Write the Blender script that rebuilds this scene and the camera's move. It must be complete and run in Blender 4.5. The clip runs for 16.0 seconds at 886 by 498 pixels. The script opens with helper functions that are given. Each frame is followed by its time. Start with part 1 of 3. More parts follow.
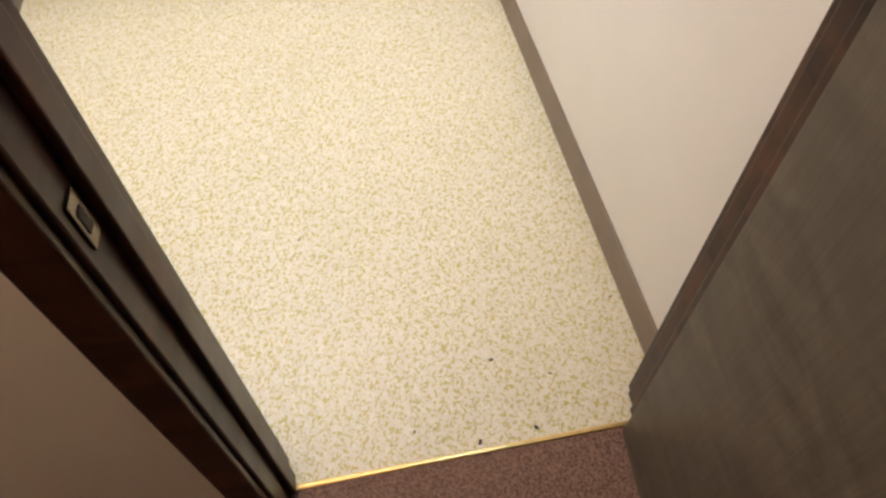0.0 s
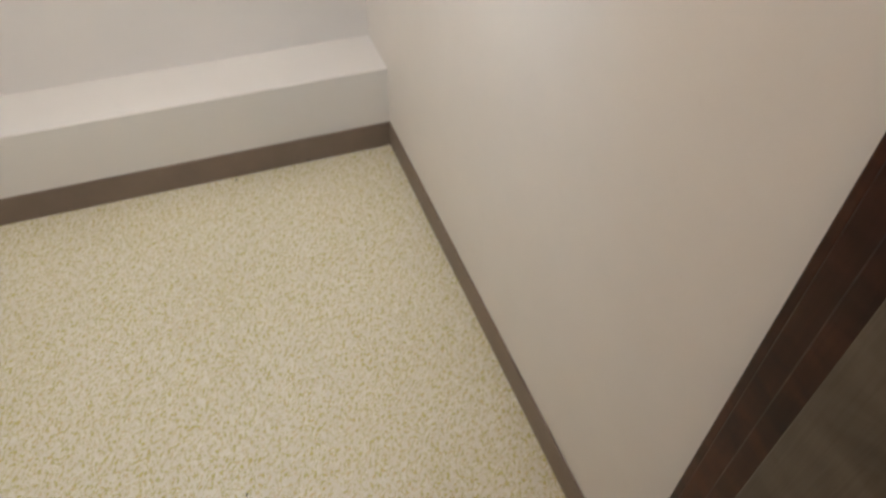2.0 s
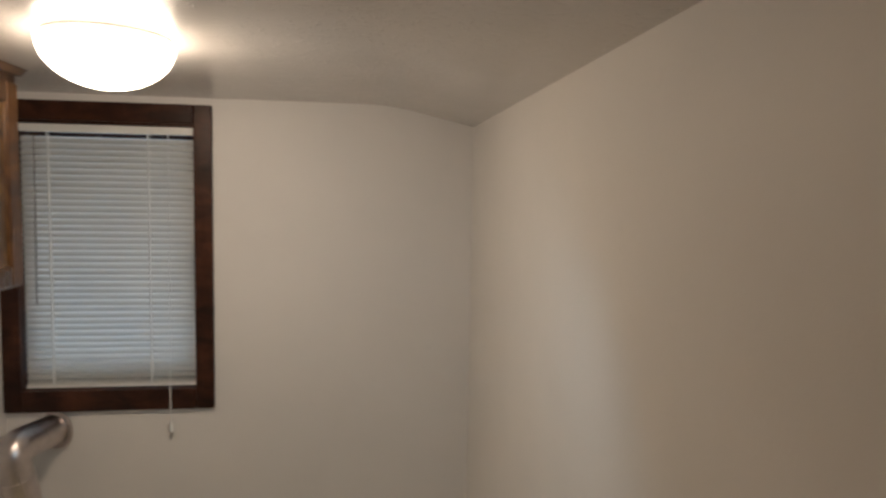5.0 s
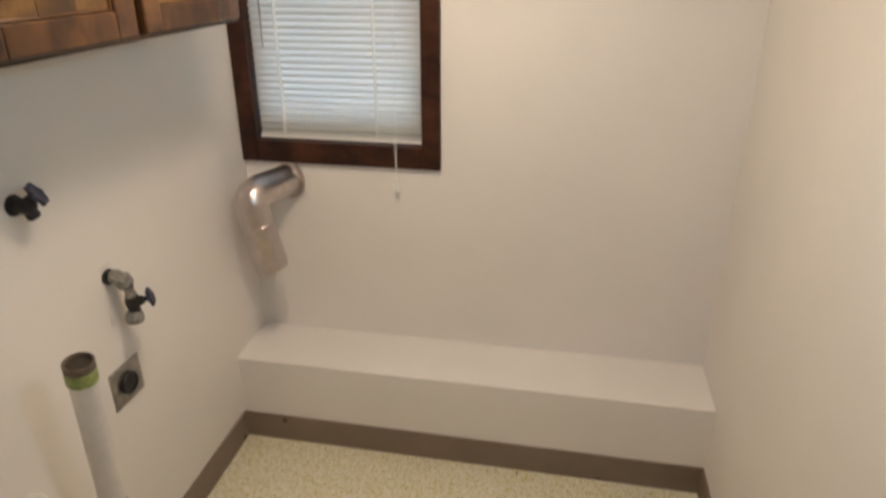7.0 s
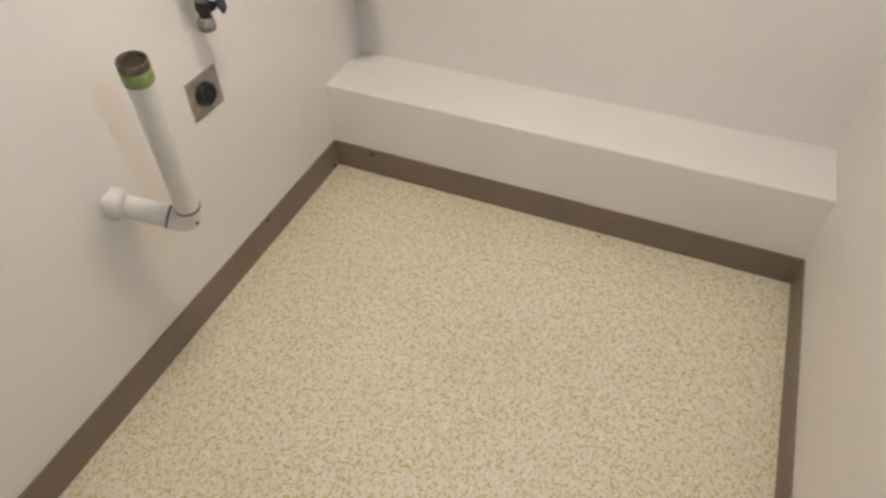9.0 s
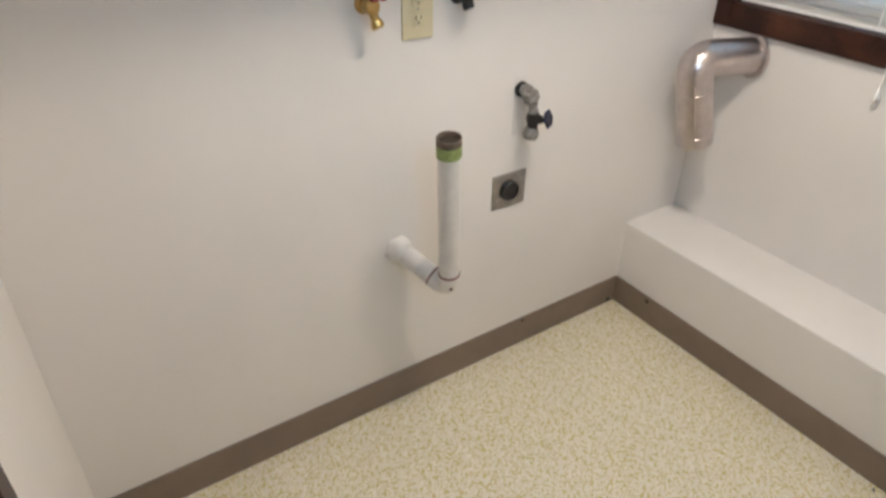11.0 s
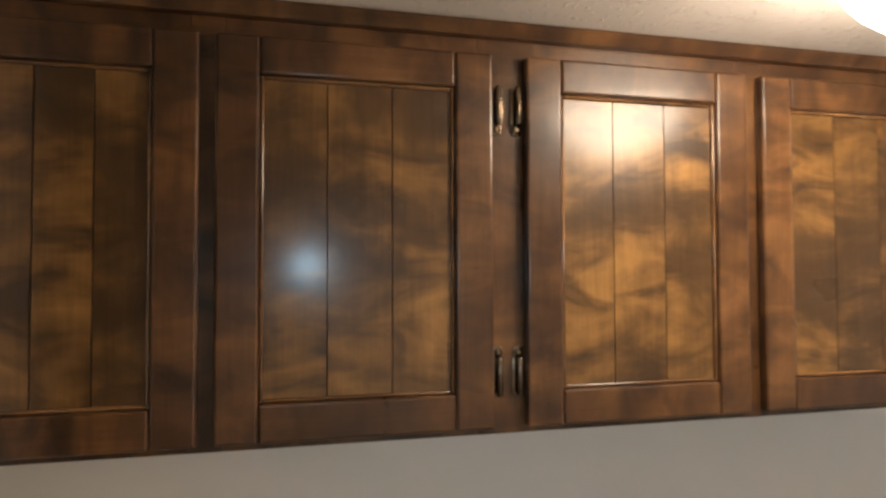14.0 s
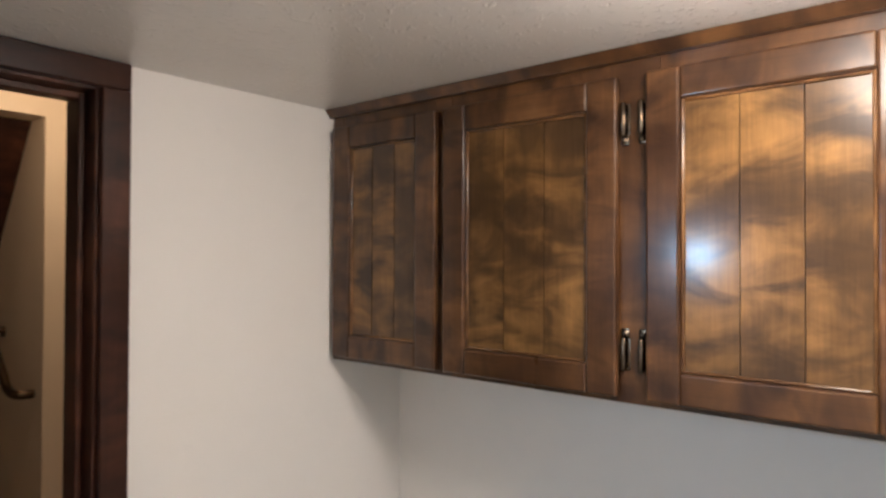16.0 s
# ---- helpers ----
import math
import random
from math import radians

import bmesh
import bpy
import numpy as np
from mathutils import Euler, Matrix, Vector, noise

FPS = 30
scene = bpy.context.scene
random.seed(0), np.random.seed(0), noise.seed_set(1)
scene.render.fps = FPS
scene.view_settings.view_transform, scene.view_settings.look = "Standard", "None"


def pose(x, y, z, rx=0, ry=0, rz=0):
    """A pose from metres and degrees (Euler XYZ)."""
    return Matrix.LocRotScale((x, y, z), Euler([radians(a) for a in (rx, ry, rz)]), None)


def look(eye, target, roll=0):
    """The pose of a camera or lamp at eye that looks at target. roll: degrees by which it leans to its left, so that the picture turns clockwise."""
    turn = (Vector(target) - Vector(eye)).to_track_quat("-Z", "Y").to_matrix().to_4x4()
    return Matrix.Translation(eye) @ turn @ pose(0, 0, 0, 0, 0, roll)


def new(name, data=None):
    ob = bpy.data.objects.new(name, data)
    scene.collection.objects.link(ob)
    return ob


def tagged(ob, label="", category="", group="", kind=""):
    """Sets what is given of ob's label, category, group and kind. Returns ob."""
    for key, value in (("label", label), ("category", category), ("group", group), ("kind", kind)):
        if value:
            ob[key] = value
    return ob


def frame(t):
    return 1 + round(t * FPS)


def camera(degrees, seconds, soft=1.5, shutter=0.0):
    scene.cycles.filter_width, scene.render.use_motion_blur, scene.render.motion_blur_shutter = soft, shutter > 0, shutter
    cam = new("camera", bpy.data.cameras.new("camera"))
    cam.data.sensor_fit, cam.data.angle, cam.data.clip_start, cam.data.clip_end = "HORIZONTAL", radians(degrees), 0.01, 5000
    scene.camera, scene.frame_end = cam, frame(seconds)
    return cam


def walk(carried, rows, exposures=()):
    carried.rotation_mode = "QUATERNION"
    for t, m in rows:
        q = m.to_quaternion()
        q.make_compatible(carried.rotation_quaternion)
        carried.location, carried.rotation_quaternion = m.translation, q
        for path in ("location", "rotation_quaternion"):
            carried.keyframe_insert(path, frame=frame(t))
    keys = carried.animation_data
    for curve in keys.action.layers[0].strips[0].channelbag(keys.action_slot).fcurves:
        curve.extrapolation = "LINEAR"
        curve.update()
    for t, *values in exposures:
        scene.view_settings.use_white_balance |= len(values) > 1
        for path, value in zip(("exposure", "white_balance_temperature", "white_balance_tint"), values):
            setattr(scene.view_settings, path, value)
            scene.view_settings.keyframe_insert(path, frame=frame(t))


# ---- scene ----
cam = camera(67.4, 16.0, soft=2.6, shutter=0.3)
PATH = [
    (0, (0.996, -0.465, 1.312), (1.203, 0.679, -0.315), -0.8),
    (0.5, (1.013, -0.379, 1.330), (1.211, 0.695, -0.345), 2.5),
    (1, (1.036, -0.238, 1.374), (1.220, 0.796, -0.328), 0.1),
    (1.5, (1.035, -0.208, 1.482), (1.345, 0.929, -0.134), -1.1),
    (2, (1.022, -0.244, 1.554), (1.502, 1.062, 0.117), 0.6),
    (2.5, (0.992, -0.291, 1.674), (1.646, 1.181, 0.489), 3.7),
    (3, (0.951, -0.327, 1.813), (1.687, 1.275, 0.867), 5.4),
    (3.2, (0.935, -0.341, 1.867), (1.738, 1.277, 1.009), 2.1),
    (5.3, (1.142, -0.353, 1.695), (1.220, 1.642, 1.575), 1.7),
    (5.5, (1.156, -0.285, 1.691), (1.089, 1.711, 1.577), 2.2),
    (6, (1.162, -0.134, 1.673), (0.841, 1.827, 1.449), 2.6),
    (6.5, (1.100, -0.049, 1.620), (0.732, 1.855, 1.130), -0.0),
    (7, (1.040, -0.011, 1.604), (0.695, 1.783, 0.789), -0.1),
    (7.5, (1.048, 0.034, 1.574), (0.690, 1.668, 0.478), 0.1),
    (8, (1.053, 0.060, 1.564), (0.702, 1.486, 0.206), -0.7),
    (8.2, (1.049, 0.073, 1.560), (0.718, 1.429, 0.128), -0.8),
    (10.3, (1.275, 0.143, 1.405), (0.063, 1.046, 0.095), 0.8),
    (10.5, (1.277, 0.146, 1.426), (0.007, 1.021, 0.152), 1.2),
    (11, (1.275, 0.148, 1.481), (-0.127, 1.074, 0.396), 0.9),
    (11.5, (1.251, 0.154, 1.537), (-0.239, 1.162, 0.664), 0.8),
    (12, (1.236, 0.159, 1.595), (-0.324, 1.231, 0.950), 0.2),
    (12.5, (1.235, 0.175, 1.632), (-0.388, 1.284, 1.262), -0.7),
    (13, (1.244, 0.197, 1.665), (-0.433, 1.279, 1.538), -1.4),
    (13.5, (1.199, 0.271, 1.673), (-0.575, 1.193, 1.667), -1.5),
    (14, (1.124, 0.437, 1.680), (-0.814, 0.923, 1.748), -0.2),
    (14.5, (1.197, 0.654, 1.685), (-0.799, 0.541, 1.746), 0.6),
    (15, (1.254, 0.853, 1.686), (-0.642, 0.220, 1.754), 0.9),
    (15.5, (1.219, 1.020, 1.692), (-0.496, -0.008, 1.743), -0.4),
    (16, (1.259, 1.206, 1.688), (-0.279, -0.073, 1.715), 0.2),
]
EXPO = [(0.0, -0.35, 5600, 10), (0.5, -0.4, 5550, 10), (1.0, -0.55, 5450, 9), (1.5, -0.9, 5350, 8), (2.0, -1.2, 5500, 8), (2.5, -1.42, 5800, 10), (3.2, -1.65, 5900, 10), (5.3, -2.5, 6250, 10), (6.0, -2.3, 6300, 10), (7.0, -1.55, 6400, 10), (8.0, -1.25, 6100, 10), (10.5, -1.1, 5450, 8), (11.5, -1.15, 5700, 8), (13.0, -1.2, 6650, 10), (13.5, -1.4, 6500, 10), (14.0, -1.6, 6300, 10), (14.5, -1.62, 6400, 10), (15.0, -1.7, 5450, 10), (15.5, -1.5, 5450, 10), (16.0, -1.35, 5400, 10)]
walk(cam, [(t, look(eye, target, roll)) for t, eye, target, roll in PATH], EXPO)

# ---- plan, in metres: x east from the cabinet wall, y north from the door wall ----
W, L, ZC = 1.545, 2.01, 2.030         # room width, length, flat ceiling
BEND, ZE = 1.24, 1.975               # ceiling slopes down from BEND to the east wall
LEDGE_Y, LEDGE_Z = 1.766, 0.326
T = 0.12                             # wall thickness
Y0 = 0.015                           # room face of the door wall
DX0, DX1, DZ = 0.766, 1.472, 1.975     # door opening
WX0, WX1, WZ0, WZ1 = 0.022, 0.590, 1.034, 1.945   # window opening
XN = -0.032                          # the west wall runs from x 0 at the door to XN at the window
HALL_Y = -1.25                       # far wall of the hall


def wx(y):
    return XN * y / L


# ---- world, sun and lamps ----
world = bpy.data.worlds.new("world")
scene.world = world
world.use_nodes = True
wn = world.node_tree
sky = wn.nodes.new("ShaderNodeTexSky")
sky.sky_type = "NISHITA"
sky.sun_disc = False
sky.sun_elevation, sky.sun_rotation = radians(40), radians(150)
wn.nodes["Background"].inputs[1].default_value = 0.12
wn.links.new(sky.outputs[0], wn.nodes["Background"].inputs[0])
sun = new("sun", bpy.data.lights.new("sun", "SUN"))
sun.data.energy, sun.data.angle, sun.data.color = 1.0, radians(10), (1, 0.95, 0.88)
sun.matrix_world = look((0, 0, 0), (0.4, 0.7, -0.75))

LAMP_X, LAMP_Y = 0.612, 1.13
LAMP_POWER = 5.5
bulb = new("bulb", bpy.data.lights.new("bulb", "POINT"))
bulb.data.energy, bulb.data.color, bulb.data.shadow_soft_size = LAMP_POWER, (1.0, 0.80, 0.62), 0.05
bulb.location = (LAMP_X, LAMP_Y, ZC - 0.065)
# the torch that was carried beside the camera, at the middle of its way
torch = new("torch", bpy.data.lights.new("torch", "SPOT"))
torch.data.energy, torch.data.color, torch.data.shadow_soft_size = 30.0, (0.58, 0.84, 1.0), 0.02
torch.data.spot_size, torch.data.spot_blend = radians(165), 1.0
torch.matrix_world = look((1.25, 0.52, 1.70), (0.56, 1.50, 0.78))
# daylight in the window's opening
day = new("daylight", bpy.data.lights.new("daylight", "AREA"))
day.data.shape, day.data.size, day.data.size_y = "RECTANGLE", 0.9, 0.9
day.data.energy, day.data.color = 56.0, (0.66, 0.83, 1.0)
day.matrix_world = look((0.30, L + 0.75, 0.75), (0.30, L, 1.30))
# lamp of the hall and stairs, out of view above the hall
hall_bulb = new("hall_bulb", bpy.data.lights.new("hall_bulb", "POINT"))
hall_bulb.data.energy, hall_bulb.data.color, hall_bulb.data.shadow_soft_size = 18.0, (1.0, 0.67, 0.38), 0.06
hall_bulb.location = (0.52, -0.80, 2.16)


# ---- materials ----
def material(name, rough=0.5, metal=0.0, coat=0.0):
    m = bpy.data.materials.new(name)
    m.use_nodes = True
    b = m.node_tree.nodes["Principled BSDF"]
    b.inputs["Roughness"].default_value = rough
    b.inputs["Metallic"].default_value = metal
    b.inputs["Coat Weight"].default_value = coat
    return m, m.node_tree, b


def coords(nt, scale=(1, 1, 1), kind="Object"):
    tc = nt.nodes.new("ShaderNodeTexCoord")
    mp = nt.nodes.new("ShaderNodeMapping")
    mp.inputs["Scale"].default_value = scale
    nt.links.new(tc.outputs[kind], mp.inputs[0])
    return mp.outputs[0]


def world_coords(nt, scale=(1, 1, 1)):
    g = nt.nodes.new("ShaderNodeNewGeometry")
    mp = nt.nodes.new("ShaderNodeMapping")
    mp.inputs["Scale"].default_value = scale
    nt.links.new(g.outputs["Position"], mp.inputs[0])
    return mp.outputs[0]


def noise_tex(nt, vec, scale, detail=3.0, rough=0.5, distort=0.0):
    n = nt.nodes.new("ShaderNodeTexNoise")
    n.inputs["Scale"].default_value = scale
    n.inputs["Detail"].default_value = detail
    n.inputs["Roughness"].default_value = rough
    n.inputs["Distortion"].default_value = distort
    nt.links.new(vec, n.inputs["Vector"])
    return n.outputs["Fac"]


def ramp(nt, fac, stops):
    r = nt.nodes.new("ShaderNodeValToRGB")
    els = r.color_ramp.elements
    while len(els) < len(stops):
        els.new(0.5)
    for e, (p, c) in zip(els, stops):
        e.position, e.color = p, (*c, 1) if len(c) == 3 else c
    nt.links.new(fac, r.inputs[0])
    return r.outputs[0]


def grey(v):
    return (v, v, v)


def mix(nt, a, b, fac, mode="MIX"):
    m = nt.nodes.new("ShaderNodeMix")
    m.data_type, m.blend_type = "RGBA", mode
    for sock, v in ((m.inputs[6], a), (m.inputs[7], b), (m.inputs[0], fac)):
        if isinstance(v, (int, float)):
            sock.default_value = v
        elif isinstance(v, tuple):
            sock.default_value = (*v, 1)
        else:
            nt.links.new(v, sock)
    return m.outputs[2]


def bump(nt, bsdf, height, strength, distance=0.002):
    b = nt.nodes.new("ShaderNodeBump")
    b.inputs["Strength"].default_value, b.inputs["Distance"].default_value = strength, distance
    nt.links.new(height, b.inputs["Height"])
    nt.links.new(b.outputs[0], bsdf.inputs["Normal"])


def plaster(name, c, scale=90, strength=0.12, rough=0.55):
    m, nt, b = material(name, rough)
    v = world_coords(nt)
    big = noise_tex(nt, v, 2.3, 4, 0.6)
    col = ramp(nt, big, [(0.3, tuple(k * 0.95 for k in c)), (0.7, c)])
    scuff = noise_tex(nt, v, 14, 5, 0.7)
    col = mix(nt, col, tuple(k * 0.90 for k in c), ramp(nt, scuff, [(0.62, grey(0)), (0.80, grey(0.5))]))
    nt.links.new(col, b.inputs["Base Color"])
    bump(nt, b, noise_tex(nt, v, scale, 3, 0.6), strength, 0.003)
    return m


def plain(name, c, rough=0.5, metal=0.0, vary=0.15, scale=40, coat=0.0, bumps=0.05):
    m, nt, b = material(name, rough, metal, coat)
    v = coords(nt)
    n = noise_tex(nt, v, scale, 4, 0.6)
    nt.links.new(ramp(nt, n, [(0.3, tuple(k * (1 - vary) for k in c)), (0.7, c)]), b.inputs["Base Color"])
    if bumps:
        bump(nt, b, noise_tex(nt, v, scale * 4, 3), bumps, 0.001)
    return m


def stained(name, light, mid, dark, rough=0.22, along=2, blotch=1.0, coat=0.35, sheet=False, figure=1.0, streaks=0.6):
    """Varnished, unevenly stained wood with the grain along one axis."""
    m, nt, b = material(name, rough, 0.0, coat)
    b.inputs["Coat Roughness"].default_value = 0.18
    b.inputs["Specular IOR Level"].default_value = 0.18
    rnd = nt.nodes.new("ShaderNodeObjectInfo").outputs["Random"]
    g = nt.nodes.new("ShaderNodeNewGeometry").outputs["Position"]
    shift = nt.nodes.new("ShaderNodeVectorMath")
    shift.operation = "MULTIPLY_ADD"
    shift.inputs[1].default_value = (0.14, 0.0, 0.06) if sheet else (7.3, 9.1, 5.7)
    comb = nt.nodes.new("ShaderNodeCombineXYZ")
    for k in (0, 2) if sheet else (0, 1, 2):
        nt.links.new(rnd, comb.inputs[k])
    nt.links.new(comb.outputs[0], shift.inputs[0])
    nt.links.new(g, shift.inputs[2])

    def mapped(scale):
        mp = nt.nodes.new("ShaderNodeMapping")
        mp.inputs["Scale"].default_value = scale
        nt.links.new(shift.outputs[0], mp.inputs[0])
        return mp.outputs[0]

    fine = [46.0, 46.0, 46.0]
    fine[along] = 2.0
    wide = [1.0, 1.0, 1.0]
    wide[along] = 2.3
    # curly figure across the grain, cloudy stain, fine pores along it
    curl = noise_tex(nt, mapped(tuple(wide)), 8.0 * figure, 4, 0.5, 0.7)
    cloud = noise_tex(nt, mapped(tuple(0.5 * w + 0.5 for w in wide)), 3.2 * figure, 4, 0.55, 0.5)
    streak = noise_tex(nt, mapped(tuple(9.0 if k != along else 1.2 for k in range(3))), 4.0, 4, 0.6, 0.5)
    col = ramp(nt, curl, [(0.34 * blotch, dark), (0.49, mid), (0.66, light)])
    col = mix(nt, col, dark, ramp(nt, cloud, [(0.40, grey(0.85 if sheet else 0.6)), (0.56, grey(0.0))]))
    col = mix(nt, col, tuple(1.35 * k for k in light), ramp(nt, cloud, [(0.56, grey(0.0)), (0.72, grey(0.6))]))
    col = mix(nt, col, ramp(nt, streak, [(0.35, grey(0.62)), (0.65, grey(1.0))]), streaks, "MULTIPLY")
    grain = noise_tex(nt, mapped(tuple(fine)), 5.0, 2, 0.6, 0.3)
    col = mix(nt, col, ramp(nt, grain, [(0.35, grey(0.5)), (0.6, grey(1.0))]), 0.26, "MULTIPLY")
    nt.links.new(col, b.inputs["Base Color"])
    nt.links.new(ramp(nt, cloud, [(0.3, grey(rough * 0.8)), (0.7, grey(rough * 1.3))]), b.inputs["Roughness"])
    bump(nt, b, mix(nt, grain, streak, 0.5), 0.16, 0.0007)
    return m


WALL = plaster("wall_paint", (0.78, 0.75, 0.715))
HALLWALL = plaster("hall_paint", (0.70, 0.67, 0.68))
# hall paint tinted beige: the warm lamplight is put into the colour
STAIRWALL_WARMLIT = plaster("stair_paint_warm_light", (0.74, 0.60, 0.42))
LEDGE = plaster("ledge_paint", (0.80, 0.77, 0.735), 60, 0.1)
WOOD_V = stained("cabinet_wood_upright", (0.130, 0.060, 0.020), (0.080, 0.036, 0.013), (0.034, 0.015, 0.007), 0.34, 2, 1.0, 0.6)
WOOD_P = stained("cabinet_panel_wood", (0.262, 0.136, 0.038), (0.146, 0.074, 0.022), (0.046, 0.024, 0.010), 0.34, 2, 1.0, 0.65, True)
WOOD_H = stained("cabinet_wood_level", (0.130, 0.060, 0.020), (0.080, 0.036, 0.013), (0.034, 0.015, 0.007), 0.34, 1, 1.0, 0.6)
# paler than the frame: worn edges, plus highlights put into the colour
BEAD_HIGHLIT = stained("cabinet_bead_wood_highlit", (0.200, 0.100, 0.036), (0.130, 0.062, 0.022), (0.060, 0.028, 0.012), 0.20, 2, 1.0, 1.0)
CASING = stained("casing_wood", (0.085, 0.032, 0.017), (0.055, 0.021, 0.012), (0.024, 0.010, 0.007), 0.35, 2, 1.0, 0.1)
LEAF = stained("door_veneer", (0.165, 0.136, 0.104), (0.130, 0.106, 0.080), (0.098, 0.080, 0.062), 0.45, 2, 1.0, 0.0, False, 0.8, 0.2)
BRASS = plain("brass", (0.62, 0.43, 0.16), 0.3, 1.0, 0.3, 60)
GOLD = plain("threshold_brass", (0.75, 0.55, 0.22), 0.28, 1.0, 0.2, 60)
STEEL = plain("zinc_steel", (0.50, 0.48, 0.46), 0.4, 1.0, 0.35, 60)
DUCT = plain("galvanised_duct", (0.66, 0.60, 0.58), 0.31, 1.0, 0.16, 30)
HINGE = plain("antique_hinge_metal", (0.17, 0.13, 0.09), 0.25, 1.0, 0.3, 60)
BLACK = plain("black_plastic", (0.012, 0.012, 0.014), 0.35)
IRON = plain("blackened_iron", (0.03, 0.028, 0.027), 0.45, 0.4)
GREYIRON = plain("grey_cast_iron", (0.36, 0.345, 0.32), 0.5, 0.5, 0.6, 120)
RED = plain("red_enamel", (0.25, 0.010, 0.016), 0.35)
BLUE = plain("blue_enamel", (0.018, 0.021, 0.050), 0.4)
IVORY = plain("ivory_plastic", (0.66, 0.60, 0.40), 0.35, 0, 0.05)
SLOT = plain("slot_dark", (0.04, 0.03, 0.02), 0.6)
PVC = plain("white_pipe", (0.75, 0.72, 0.68), 0.35, 0, 0.10, 45)
GLUE = plain("purple_primer", (0.25, 0.12, 0.12), 0.4)
TAPE = plain("green_tape", (0.34, 0.42, 0.14), 0.6, 0, 0.5, 70)
RIMSTAIN = plain("stained_rim", (0.20, 0.15, 0.11), 0.7, 0, 0.6, 120)
PIPE_INSIDE = plain("dark_pipe_inside", (0.09, 0.055, 0.035), 0.8)
BLINDWHITE = plain("blind_plastic", (0.80, 0.79, 0.76), 0.4, 0, 0.05)
CORD = plain("cord", (0.88, 0.88, 0.86), 0.8)
RAIL = plain("bronze_rail", (0.10, 0.065, 0.035), 0.35, 0.8)


def make_slat():
    m, nt, b = material("slat_vinyl", 0.45)
    v = world_coords(nt)
    col = ramp(nt, noise_tex(nt, v, 9, 3), [(0.3, (0.70, 0.67, 0.60)), (0.7, (0.76, 0.73, 0.66))])
    nt.links.new(col, b.inputs["Base Color"])
    tr = nt.nodes.new("ShaderNodeBsdfTranslucent")
    tr.inputs[0].default_value = (0.75, 0.78, 0.80, 1)
    mx = nt.nodes.new("ShaderNodeMixShader")
    mx.inputs[0].default_value = 0.46
    nt.links.new(b.outputs[0], mx.inputs[1])
    nt.links.new(tr.outputs[0], mx.inputs[2])
    nt.links.new(mx.outputs[0], nt.nodes["Material Output"].inputs[0])
    return m


def make_glass():
    m, nt, b = material("window_glass", 0.02)
    b.inputs["Transmission Weight"].default_value = 1.0
    b.inputs["IOR"].default_value = 1.45
    return m


def make_opal():
    m, nt, b = material("opal_glass", 0.3)
    b.inputs["Base Color"].default_value = (0.9, 0.88, 0.84, 1)
    b.inputs["Emission Color"].default_value = (1.0, 0.79, 0.58, 1)
    b.inputs["Emission Strength"].default_value = 85.0
    return m


def make_floor():
    m, nt, b = material("fleck_vinyl", 0.42)
    v = world_coords(nt)
    big = noise_tex(nt, v, 3.0, 4, 0.6)
    base = ramp(nt, big, [(0.3, (0.70, 0.65, 0.53)), (0.7, (0.76, 0.71, 0.60))])
    mott = noise_tex(nt, v, 45, 3, 0.6, 0.8)
    col = mix(nt, base, (0.81, 0.77, 0.67), ramp(nt, mott, [(0.48, grey(0)), (0.62, grey(0.7))]))
    for turn, scale, tint, lo, hi in ((0.4, 138, (0.47, 0.41, 0.07), 0.595, 0.67), (2.0, 146, (0.54, 0.48, 0.10), 0.595, 0.67), (1.2, 158, (0.58, 0.45, 0.15), 0.60, 0.68), (2.8, 170, (0.48, 0.44, 0.10), 0.60, 0.68)):
        turned = nt.nodes.new("ShaderNodeMapping")
        turned.inputs["Rotation"].default_value = (0, 0, turn)
        nt.links.new(v, turned.inputs[0])
        rot = nt.nodes.new("ShaderNodeMapping")
        rot.inputs["Scale"].default_value = (1.0, 0.46, 1.0)
        rot.inputs["Location"].default_value = (turn * 3, turn, 0)
        nt.links.new(turned.outputs[0], rot.inputs[0])
        fl = noise_tex(nt, rot.outputs[0], scale, 1.0, 0.5, 0.3)
        col = mix(nt, col, tint, ramp(nt, fl, [(lo, grey(0)), (hi, grey(0.85))]))
    speck = noise_tex(nt, v, 170, 1, 0.4)
    col = mix(nt, col, (0.10, 0.09, 0.05), ramp(nt, speck, [(0.76, grey(0)), (0.80, grey(0.7))]))
    nt.links.new(col, b.inputs["Base Color"])
    nt.links.new(ramp(nt, big, [(0.3, grey(0.36)), (0.7, grey(0.5))]), b.inputs["Roughness"])
    bump(nt, b, noise_tex(nt, v, 120, 3), 0.08, 0.001)
    return m


def make_carpet():
    m, nt, b = material("carpet_pile", 0.95)
    v = world_coords(nt)
    a = noise_tex(nt, v, 190, 2, 0.6)
    col = ramp(nt, a, [(0.34, (0.10, 0.055, 0.040)), (0.66, (0.29, 0.175, 0.13))])
    nt.links.new(col, b.inputs["Base Color"])
    bump(nt, b, a, 0.7, 0.004)
    return m


def make_base():
    m, nt, b = material("vinyl_cove", 0.5)
    v = world_coords(nt)
    col = ramp(nt, noise_tex(nt, v, 6, 4, 0.7), [(0.3, (0.185, 0.140, 0.105)), (0.7, (0.225, 0.172, 0.130))])
    nick = noise_tex(nt, v, 26, 5, 0.75)
    col = mix(nt, col, (0.10, 0.075, 0.055), ramp(nt, nick, [(0.68, grey(0)), (0.78, grey(0.7))]))
    nt.links.new(col, b.inputs["Base Color"])
    bump(nt, b, noise_tex(nt, v, 60, 3), 0.1, 0.001)
    return m


